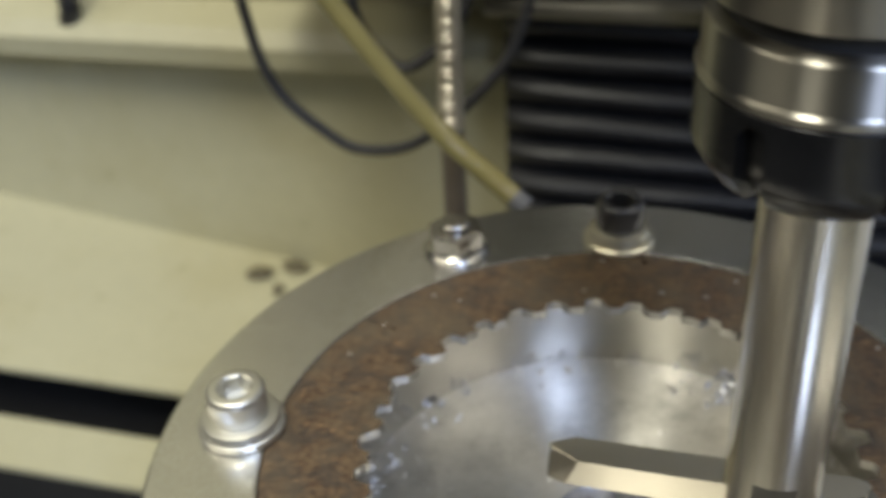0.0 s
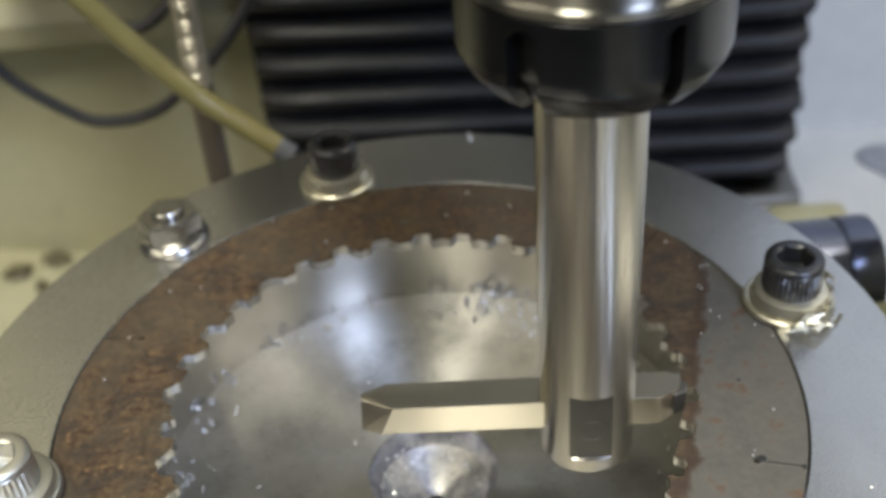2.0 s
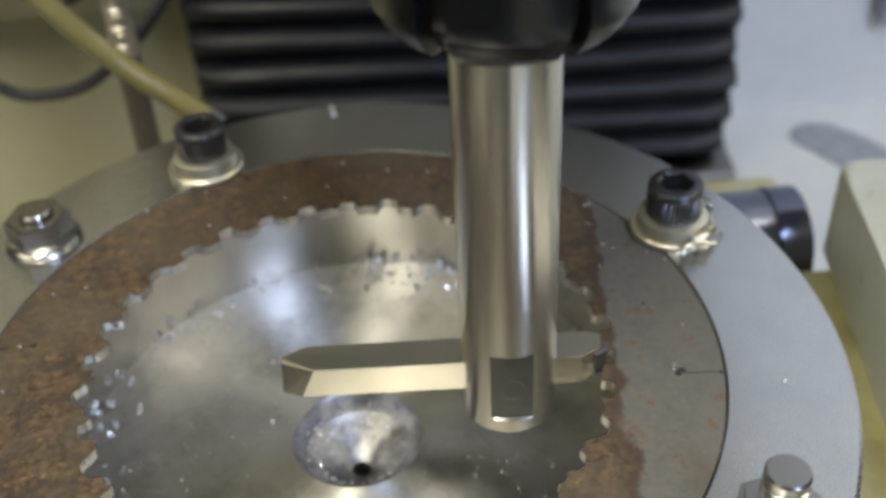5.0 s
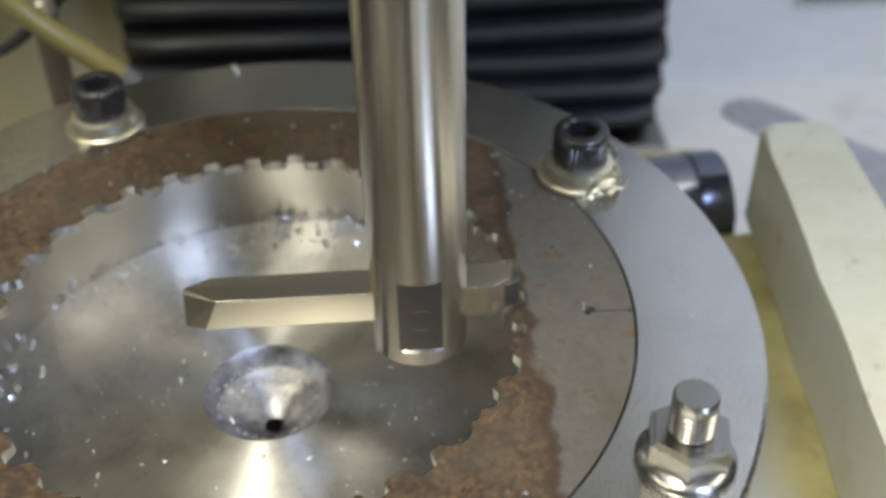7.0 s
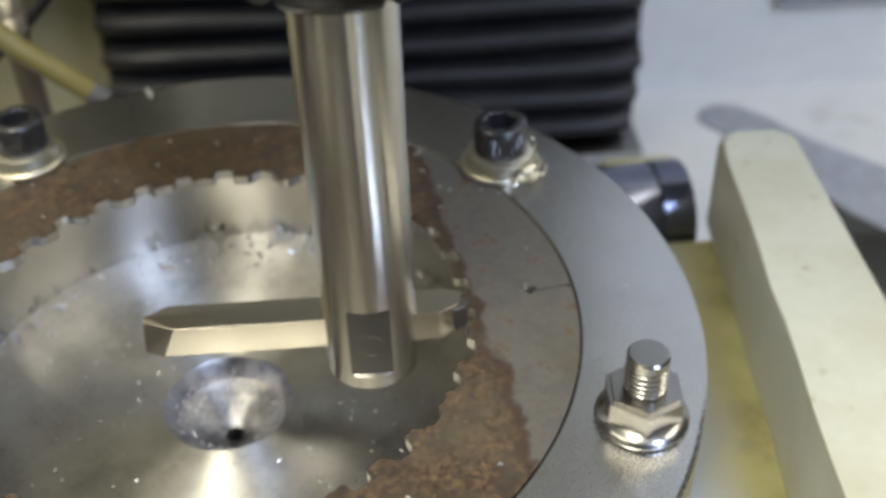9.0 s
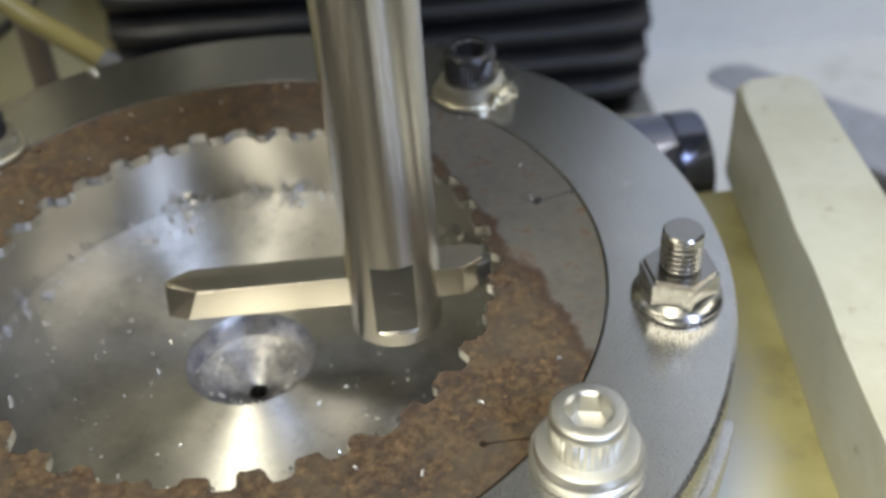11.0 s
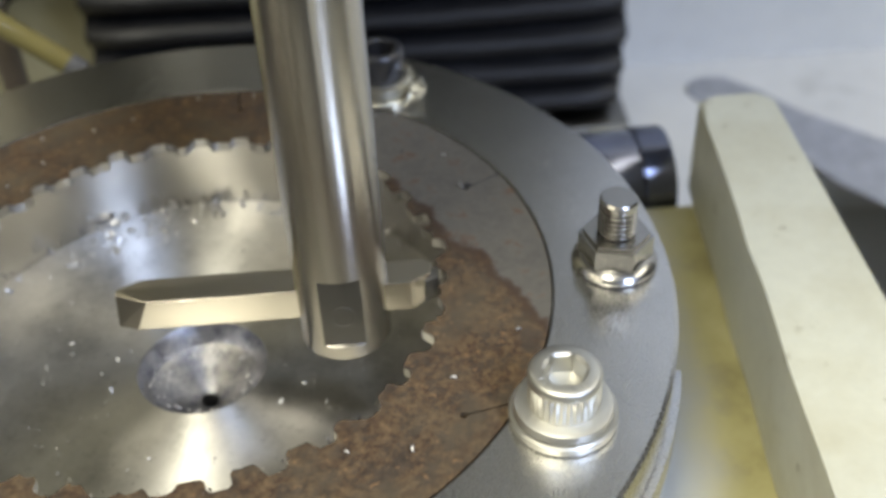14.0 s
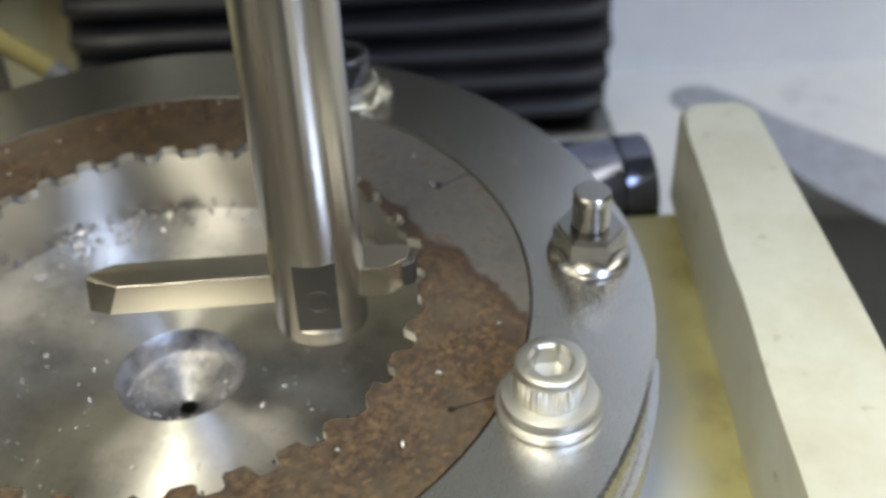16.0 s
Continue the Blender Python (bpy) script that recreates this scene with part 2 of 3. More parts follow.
def part(name, bm, material, parent=None, label="", smooth=35, scaled=False):
    if not scaled:
        finish(bm, smooth)
    me = bpy.data.meshes.new(name)
    bm.to_mesh(me)
    bm.free()
    for m in material if isinstance(material, (list, tuple)) else (material,):
        me.materials.append(m)
    ob = new(name, me)
    if parent:
        ob.parent = parent
    if label:
        ob["label"] = label
    return ob


def lathe(profile, segs=96, bm=None, closed=False, cx=0, cy=0):
    bm = bm or bmesh.new()
    rings = []
    for r, z in profile:
        if r < 1e-6:
            rings.append([bm.verts.new((cx, cy, z))])
        else:
            rings.append([bm.verts.new((cx + r * math.cos(math.tau * i / segs), cy + r * math.sin(math.tau * i / segs), z)) for i in range(segs)])
    pairs = list(zip(rings[:-1], rings[1:]))
    if closed:
        pairs.append((rings[-1], rings[0]))
    for a, b in pairs:
        for i in range(segs):
            j = (i + 1) % segs
            q = [a[i % len(a)], a[j % len(a)], b[j % len(b)], b[i % len(b)]]
            q = list(dict.fromkeys(q))
            if len(q) > 2:
                bm.faces.new(q)
    return bm


def prism(poly, z0, z1, bm=None, bevel=0.0):
    bm = bm or bmesh.new()
    lo = [bm.verts.new((x, y, z0)) for x, y in poly]
    hi = [bm.verts.new((x, y, z1)) for x, y in poly]
    n = len(poly)
    fs = [bm.faces.new(lo[::-1]), bm.faces.new(hi)]
    for i in range(n):
        fs.append(bm.faces.new((lo[i], lo[(i + 1) % n], hi[(i + 1) % n], hi[i])))
    if bevel:
        bmesh.ops.bevel(bm, geom=list({e for f in fs for e in f.edges}), offset=bevel, segments=2, affect="EDGES", profile=0.5)
    return bm


def box(x0, x1, y0, y1, z0, z1, bm=None, bevel=0.0):
    return prism([(x0, y0), (x1, y0), (x1, y1), (x0, y1)], z0, z1, bm, bevel)


def sweep(points, radius, sides=10, bm=None, ripple=0.0, turns=0.0, steps=10):
    """A tube through points (Catmull-Rom), with an optional ripple along it."""
    bm = bm or bmesh.new()
    pts = [Vector(p) for p in points]
    pts = [pts[0] * 2 - pts[1]] + pts + [pts[-1] * 2 - pts[-2]]
    path = []
    for a, b, c, d in zip(pts, pts[1:], pts[2:], pts[3:]):
        for k in range(steps):
            t = k / steps
            path.append(0.5 * ((2 * b) + (c - a) * t + (2 * a - 5 * b + 4 * c - d) * t * t + (3 * b - a - 3 * c + d) * t ** 3))
    path.append(pts[-2])
    rings = []
    ref = Vector((0.3, 0.2, 1)).normalized()
    for i, p in enumerate(path):
        d = (path[min(i + 1, len(path) - 1)] - path[max(i - 1, 0)]).normalized()
        u = d.cross(ref).normalized()
        v = d.cross(u)
        r = radius * (1 + ripple * math.sin(math.tau * turns * i / len(path)))
        rings.append([bm.verts.new(p + r * (u * math.cos(math.tau * k / sides) + v * math.sin(math.tau * k / sides))) for k in range(sides)])
    for a, b in zip(rings, rings[1:]):
        for k in range(sides):
            bm.faces.new((a[k], a[(k + 1) % sides], b[(k + 1) % sides], b[k]))
    bm.faces.new(rings[0])
    bm.faces.new(rings[-1][::-1])
    return bm


def structure(name, bm, material, label, category, smooth=None):
    return tagged(part(name, bm, material, smooth=smooth), label, category, kind="structure")


# ---- large structure ----
def build_room():
    structure("floor", box(-3000, 3000, -3000, 3000, -1100, -1000), GREYWALL, "grey painted workshop floor", "floor")
    structure("ceiling", box(-3000, 3000, -3000, 3000, 2000, 2100), GREYWALL, "pale workshop ceiling", "ceiling")
    structure("wall_north", box(-3000, 3000, 2900, 3000, -1000, 2000), GREYWALL, "plain pale workshop wall", "wall")
    structure("wall_south", box(-3000, 3000, -3000, -2900, -1000, 2000), GREYWALL, "plain pale workshop wall", "wall")
    structure("wall_west", box(-3000, -2900, -2900, 2900, -1000, 2000), GREYWALL, "plain pale workshop wall", "wall")
    structure("wall_east", box(2900, 3000, -2900, 2900, -1000, 2000), GREYWALL, "plain pale workshop wall", "wall")


def build_enclosure():
    # back wall of the machine, left of the way cover, with its folded ledge
    bm = box(-700, -92, 322, 340, -330, 1000)
    structure("wall_machine_left", bm, CREAM, "cream painted sheet metal machine wall", "machine wall")
    bm = bmesh.new()
    prof = [(322, -40), (300, -46), (294, -54), (296, -66), (322, -74)]
    a = [bm.verts.new((-700, y, z)) for y, z in prof]
    b = [bm.verts.new((-92, y, z + 8)) for y, z in prof]
    for i in range(len(prof) - 1):
        bm.faces.new((a[i], a[i + 1], b[i + 1], b[i]))
    bm.faces.new(a)
    bm.faces.new(b[::-1])
    structure("trim_ledge", bm, CREAM, "cream folded metal ledge along the machine wall", "ledge", 30)
    # left chip tray: bright sheet, a slot over a near-black sheet, a second strip
    bm = bmesh.new()
    top = [(-700, 198, -200), (-92, 198, -200), (-92, 322, -214), (-256, 322, -196), (-427, 322, -172), (-700, 322, -134)]
    hi = [bm.verts.new(p) for p in top]
    lo = [bm.verts.new((x, y, z - 3)) for x, y, z in top]
    mid = bm.verts.new((-340, 250, -194))
    for i in range(6):
        j = (i + 1) % 6
        bm.faces.new((hi[i], hi[j], mid))
        bm.faces.new((lo[i], lo[j], hi[j], hi[i]))
    bm.faces.new(lo[::-1])
    structure("tray_left", bm, CREAM, "cream painted chip tray behind the turntable", "tray", 40)
    structure("tray_left_front", box(-700, -60, 132, 164, -203, -200), CREAM, "cream painted tray strip beside a near-black painted shade", "tray")
    # Solid sheet whose near-black colour is the gap's shade.
    structure("gap_shade_sheet", box(-700, -60, -400, 340, -300, -285), SHADE_BLACK, "near-black sheet painting the shade of the open gap under the tray", "gap")
    # right side: white wall and lower sheet
    structure("wall_machine_right", box(126, 900, 330, 348, -330, 1000), WHITE, "white painted machine wall", "machine wall")
    structure("trim_wall_right", box(243, 700, 321, 329.9, -101, -52, bevel=2.5), GREYPLUG, "dull grey strip along the white machine wall", "trim", 40)
    structure("tray_right", prism([(60, 84), (175, 84), (232, 250), (247, 274), (280, 234), (360, 137), (500, -33), (900, -200), (900, 330), (60, 330)], -165, -150), WHITE, "white painted tray below the wall", "tray")
    structure("tray_right_front", box(140, 900, -500, 330, -275, -260), RING, "grey metal tray sunk beside the rail", "tray")
    structure("pan", prism([(60, 88), (152, 88), (152, -500), (60, -500)], -70, -58), PANPAINT, "pale chip pan with yellow oil pooled by the rail", "pan")
    # Near-black carries the column's shade and gives the ring a dark reflection.
    structure("wall_machine_back", box(-92, 166, 300, 320, -330, 190), SHADE_BLACK, "machine column face behind the way cover, its shade in near-black colour", "machine wall")
    structure("wall_machine_top", box(-92, 126, 300, 320, 190, 1000), WHITE, "white painted machine column above the way cover", "machine wall")
    # Out of view: carries the spindle, shades the back, whitens the dish's reflection.
    structure("machine_head", prism([(-60, -42), (130, -42), (130, 299), (-60, 299)], 168, 900, bevel=4), WHITE, "unseen machine head cover above the spindle, white to brighten the dish", "machine head")
    # Reflector added out of view, to brighten the back of the ring.
    structure("ring_reflector_panel", box(-58, 40, 294, 299.8, 22, 167, bevel=1), WHITE, "unseen white panel added to brighten the ring's reflection", "machine wall")
    # Unseen box, added to keep light off the wall beside the way cover.
    structure("column_shade_box", prism([(-205, 212), (-93, 212), (-93, 298), (-205, 298)], 27, 480, bevel=3), SHADE_BOX_PAINT, "unseen dull cream box added to shade the wall behind the cables", "machine column")
    # The base is coloured near-black to hold the shade below the table.
    structure("base", box(-60, 96, -400, 292, -330, -300), SHADE_BLACK, "machine base under the turntable, its shade in near-black colour", "machine base")


build_room()
build_enclosure()


# ---- turntable ----
def build_turntable():
    root = new("turntable")
    prof = [(0.01, -46), (2.2, -46), (2.2, -36.4), (9.8, -32.0), (12.6, -30.0), (14.2, -26.0), (14.9, -25.0)]
    hub = lathe(prof, 64)
    part("centre_hole", hub, COUNTERSINK, root, "rough conical centre hole with swarf", 30)
    part("dish_floor", lathe([(14.9, -25.0), (25, -24.9), (40, -24.9), (58, -24.9), (63.0, -24.6)], 128), POLISHED, root, "bright turned steel dish floor")
    part("bore_wall", lathe([(63.0, -24.6), (63.4, -23.5), (63.4, -2.7)], 192), BORE, root, "bored bright steel wall")
    body = lathe([(63.4, -2.7), (104.5, -2.7), (104.5, -12), (104.0, -12.6), (104.0, -20), (100, -22), (100, -150), (60, -150)], 160)
    part("table_body", body, RING, root, "grey machined steel table body")
    arc = [radians(a) for a in np.linspace(-66, -112, 40)]
    ring_piece = [(103.8 * math.cos(a), 103.8 * math.sin(a)) for a in arc] + [(107.9 * math.cos(a), 107.9 * math.sin(a)) for a in arc[::-1]]
    part("edge_lug", prism(ring_piece, -20.5, -12.6, bevel=0.3), RING, root, "raised step on the rim of the table", 30)
    tagged(root, "round machined steel rotary table with a bored dish", "rotary table")
    return root


def countersink():
    s = Shader("swarf filled countersink")
    n = s.noise(260, 6, 0.7)
    r = s.ramp(n, "Fac", [(0.35, (0.22, 0.22, 0.24)), (0.6, (0.52, 0.51, 0.50))])
    s.link(r, "Color", s.bsdf, "Base Color")
    s.bsdf.inputs["Metallic"].default_value = 1.0
    s.bsdf.inputs["Roughness"].default_value = 0.3
    s.bump(n, "Fac", 0.45, 0.0008)
    return s.mat


COUNTERSINK = countersink()


def build_ring():
    prof = [(80.5, -2.6), (80.5, -0.05), (80.55, 0), (105.4, 0), (106.2, -0.7), (106.2, -11.5), (104.6, -11.9), (104.6, -2.6)]
    ring = new("clamp_ring")
    part("plate", lathe(prof, 256, closed=True), RING, ring)
    part("bore_edge", lathe([(80.48, -2.5), (80.2, -2.4), (80.2, -0.5), (80.48, -0.3)], 256, closed=True), FLAT, ring, "dark band at the inner edge of the ring")
    return tagged(ring, "ground grey steel clamping ring round the rusted disc", "clamp ring")


TEETH, PHASE = 34, 7.4


def blade_outline():
    """Outer rim with its expansion slots, and the bore with its rough slotted teeth."""
    rng = random.Random(7)
    outer = []
    slots = {-29.0: 70.4, 31.0: 71.0, 91.0: 76.6, 151.0: 71.2, 211.0: 70.8, 270.0: 72.4}
    skew = {-29.0: 0.8, 270.0: 6.0}
    steps = 240
    cut = sorted((a % 360, r, skew.get(a, 1.5)) for a, r in slots.items())
    k = 0
    for i in range(steps):
        a = 360 * i / steps
        near = [c for c in cut if abs((a - c[0] - c[2] + 180) % 360 - 180) < 0.75]
        if near:
            c = near[0]
            if k == c[0]:
                continue
            k = c[0]
            m, end = radians(c[0] + c[2]), radians(c[0])
            half = 0.22
            e = Vector((math.cos(end), math.sin(end))) * c[1]
            o = Vector((math.cos(m), math.sin(m))) * 79.9
            d = (e - o).normalized()
            s = Vector((-d.y, d.x)) * half
            # in along one lip, round the drilled end, out along the other
            side = 1 if s.dot(Vector((-math.sin(m), math.cos(m)))) < 0 else -1
            outer.append(o + s * side)
            outer.append(e - d * 0.8 + s * side)
            for q in range(1, 8):
                ang = math.pi * (0.12 + 0.76 * q / 8 * 1.0) * 2
                w = -d * math.cos(ang) * 0.85 + Vector((-d.y, d.x)) * side * math.sin(ang) * 0.85
                outer.append(e + w)
            outer.append(e - d * 0.8 - s * side)
            outer.append(o - s * side)
        else:
            outer.append(Vector((math.cos(radians(a)), math.sin(radians(a)))) * 79.9)
    inner = []
    pitch = 360 / TEETH
    for n in range(TEETH):
        base = PHASE + n * pitch
        deep = 58.3 + rng.uniform(-1.0, 0.5)
        tip = 55.3 + rng.uniform(-0.9, 0.9)
        w = rng.uniform(0.8, 1.15)
        for a, r in ((-0.34 * w, tip + 0.1), (-0.27 * w, tip + 0.9), (-0.24, deep - 1.2), (-0.17, deep - 0.2), (-0.02, deep), (0.13, deep - 0.1), (0.21, deep - 0.9), (0.25 * w, tip + 0.8), (0.31 * w, tip - 0.1), (0.42, tip + rng.uniform(-0.3, 0.5)), (0.55, tip + rng.uniform(-0.3, 0.4))):
            aa = radians(base + a * pitch + rng.uniform(-0.12, 0.12))
            r += rng.uniform(-0.18, 0.18)
            inner.append(Vector((math.cos(aa), math.sin(aa))) * r)
    return outer, inner


def build_blade():
    outer, inner = blade_outline()
    bm = bmesh.new()
    edges = []
    for loop in (outer, inner):
        vs = [bm.verts.new((p.x, p.y, -0.2)) for p in loop]
        edges += [bm.edges.new((vs[i], vs[(i + 1) % len(vs)])) for i in range(len(vs))]
    bmesh.ops.triangle_fill(bm, use_beauty=True, use_dissolve=False, edges=edges)
    ext = bmesh.ops.extrude_face_region(bm, geom=list(bm.faces))
    down = [g for g in ext["geom"] if isinstance(g, bmesh.types.BMVert)]
    bmesh.ops.translate(bm, vec=(0, 0, -2.4), verts=down)
    bmesh.ops.recalc_face_normals(bm, faces=bm.faces)
    for f in bm.faces:
        c = f.calc_center_median()
        if abs(f.normal.z) < 0.5 and math.hypot(c.x, c.y) < 62:
            f.material_index = 1
    blade = part("saw_blade_disc", bm, [RUST, FRESH], smooth=None)
    return tagged(blade, "rusted brown steel saw blade disc with a freshly slotted toothed bore", "saw blade")


def build_pits(blade):
    """Small near-black discs that paint the shade of round pits in the bare side of the disc."""
    for x, y, r in ((62.7, -33.8, 0.95), (69.8, -37.8, 0.6), (66.5, -12.0, 0.5)):
        pit = part("pit_shade_disc", lathe([(r, -0.02), (r * 0.8, 0.05), (0.01, 0.03)], 18), SHADE_BLACK, blade, "small near-black disc painting a pit's shade")
        pit.matrix_basis = pose(x * MM, y * MM, -0.2 * MM)


def build_burrs(blade):
    """Curled burrs and torn lips along the toothed edge."""
    rng = random.Random(11)
    bm = bmesh.new()
    pitch = 360 / TEETH
    for n in range(TEETH):
        for k in range(rng.choice((2, 3, 3, 4))):
            a = radians(PHASE + (n + rng.choice((-0.27, 0.26, 0.0, 0.2, -0.2)) + rng.uniform(-0.05, 0.05)) * pitch)
            r = rng.uniform(55.2, 58.6)
            c = Vector((r * math.cos(a), r * math.sin(a), -0.4))
            s = rng.uniform(0.22, 0.7)
            up = Vector((rng.uniform(-0.6, 0.6), rng.uniform(-0.6, 0.6), rng.uniform(0.2, 1.3))) * s
            t = Vector((-math.sin(a), math.cos(a), 0)) * s * rng.uniform(0.3, 0.8)
            v = [bm.verts.new(p) for p in (c - t, c + t, c + up + t * 0.4, c + up * 0.9 - t * 0.3, c - Vector((0, 0, 1.2)))]
            for f in ((0, 1, 2, 3), (0, 4, 1), (1, 4, 2), (2, 4, 3), (3, 4, 0)):
                bm.faces.new([v[i] for i in f])
    ob = part("edge_burr", bm, FRESH, blade, "bright torn steel burrs along the toothed edge", None)
    return tagged(ob, kind="stuff")


def build_chips():
    """Loose steel chips lying in the dish, mostly banked against the wall."""
    rng = random.Random(5)
    bm = bmesh.new()

    def chip(x, y, z, s):
        q = Euler((rng.uniform(0, 6), rng.uniform(0, 6), rng.uniform(0, 6))).to_matrix()
        l, w, h = s * rng.uniform(0.7, 1.8), s * rng.uniform(0.3, 0.8), s * rng.uniform(0.12, 0.4)
        vs = []
        for i in (-1, 0, 1):
            for j in (-1, 1):
                for k in (-1, 1):
                    vs.append(bm.verts.new(Vector((x, y, z)) + q @ Vector((i * l / 2, j * w / 2, k * h / 2 + (0 if i else s * 0.25)))))
        for i in (0, 1):
            o = 4 * i
            for f in ((0, 1, 5, 4), (1, 3, 7, 5), (3, 2, 6, 7), (2, 0, 4, 6)):
                bm.faces.new([vs[o + m] for m in f])
        bm.faces.new([vs[m] for m in (0, 2, 3, 1)])
        bm.faces.new([vs[m] for m in (8, 9, 11, 10)])

    for _ in range(480):
        a = rng.uniform(0, math.tau)
        clump = 0.5 + 0.5 * math.sin(5 * a + 1) * math.sin(3 * a + 2)
        if rng.random() > 0.25 + 0.75 * clump:
            continue
        r = 62.6 - abs(rng.gauss(0, 4.0))
        s = rng.choice((0.5, 0.6, 0.8, 1.0, 1.3, 1.8, 2.2))
        chip(r * math.cos(a), r * math.sin(a), -24.6 + s * 0.2 + max(0, r - 59) * 0.25 * rng.random(), s)
    for _ in range(300):
        a, r = rng.uniform(0, math.tau), 62 * math.sqrt(rng.random())
        if r < 15:
            continue
        s = rng.choice((0.25, 0.3, 0.35, 0.45, 0.6, 0.9))
        chip(r * math.cos(a), r * math.sin(a), -24.7 + s * 0.2, s)
    for _ in range(60):
        a, r = radians(rng.gauss(58, 13)), 62.4 - abs(rng.gauss(0, 4.5))
        s = rng.choice((0.7, 1.0, 1.4, 1.9, 2.4))
        chip(r * math.cos(a), r * math.sin(a), -24.5 + s * 0.25 + max(0, r - 58) * 0.5 * rng.random(), s)
    for _ in range(60):
        a, r = rng.uniform(0, math.tau), 9 + 3.5 * rng.random()
        chip(r * math.cos(a), r * math.sin(a), -31.0 + (r - 9) * 1.1 + 0.4, 0.7)
    ob = part("metal_chips", bm, CHIP, smooth=None)
    return tagged(ob, "small bright steel chips scattered in the dish", "metal chips", kind="stuff")


def build_rim_chips():
    rng = random.Random(9)
    bm = bmesh.new()
    spots = [(103.2, 73.3, 4.6), (79.0, 111.6, 1.0), (76, 100, 0.8), (92, -30, 0.8), (74, -70, 0.9), (66, -84, 1.2), (70, -100, 1.6), (62, -108, 1.0)]
    spots += [(rng.uniform(60, 79), rng.uniform(0, 360), rng.uniform(0.3, 0.6)) for _ in range(26)]
    for r, a, s in spots:
        a = radians(a)
        c = Vector((r * math.cos(a), r * math.sin(a), 0.25))
        q = Euler((rng.uniform(-0.3, 0.3), rng.uniform(-0.3, 0.3), rng.uniform(0, 6))).to_matrix()
        box_v = [bm.verts.new(c + q @ Vector((i * s / 2, j * max(0.2, s * 0.13), k * 0.2 + (0.25 * s if i == 0 else 0)))) for i in (-1, 0, 1) for j in (-1, 1) for k in (-1, 1)]
        for o in (0, 4):
            for f in ((0, 1, 5, 4), (1, 3, 7, 5), (3, 2, 6, 7), (2, 0, 4, 6)):
                bm.faces.new([box_v[o + m] for m in f])
        bm.faces.new([box_v[m] for m in (0, 2, 3, 1)])
        bm.faces.new([box_v[m] for m in (8, 9, 11, 10)])
    ob = part("rim_chips", bm, CHIP, smooth=None)
    return tagged(ob, "tiny bright steel slivers lying on the disc and ring", "metal chips", kind="stuff")


# ---- fasteners ----
def hexagon(af, turn=0.0):
    r = af / math.sqrt(3)
    return [(r * math.cos(radians(60 * i + turn)), r * math.sin(radians(60 * i + turn))) for i in range(6)]


def socket_head(r, z0, z1, af=7.2, deep=4.5):
    """A knurled cap head with a chamfered top and a hexagonal recess."""
    bm = bmesh.new()
    n = 72

    def ring(rad, z, knurl=0.0):
        return [bm.verts.new(((rad - knurl * (i % 2)) * math.cos(math.tau * i / n), (rad - knurl * (i % 2)) * math.sin(math.tau * i / n), z)) for i in range(n)]

    rows = [ring(r - 0.3, z0), ring(r, z0 + 0.4, 0.4), ring(r, z1 - 2.2, 0.4), ring(r, z1 - 2.0), ring(r, z1 - 0.9), ring(r - 0.35, z1 - 0.3), ring(r - 0.9, z1)]
    for a, b in zip(rows, rows[1:]):
        for i in range(n):
            bm.faces.new((a[i], a[(i + 1) % n], b[(i + 1) % n], b[i]))
    # recess: a chamfer circle, then the hexagon walls
    rim = ring(af / math.sqrt(3) + 0.15, z1)
    for i in range(n):
        bm.faces.new((rows[-1][i], rows[-1][(i + 1) % n], rim[(i + 1) % n], rim[i]))
    hx = []
    for z in (z1 - 0.5, z1 - deep):
        row = []
        for i in range(n):
            a = math.tau * i / n
            d = (af / 2) / math.cos((a + math.pi / 6) % (math.pi / 3) - math.pi / 6)
            row.append(bm.verts.new((d * math.cos(a), d * math.sin(a), z)))
        hx.append(row)
    for a, b in ((rim, hx[0]), (hx[0], hx[1])):
        for i in range(n):
            bm.faces.new((a[i], a[(i + 1) % n], b[(i + 1) % n], b[i]))
    tip = bm.verts.new((0, 0, z1 - deep - 0.8))
    for i in range(n):
        bm.faces.new((hx[1][i], hx[1][(i + 1) % n], tip))
    return bm


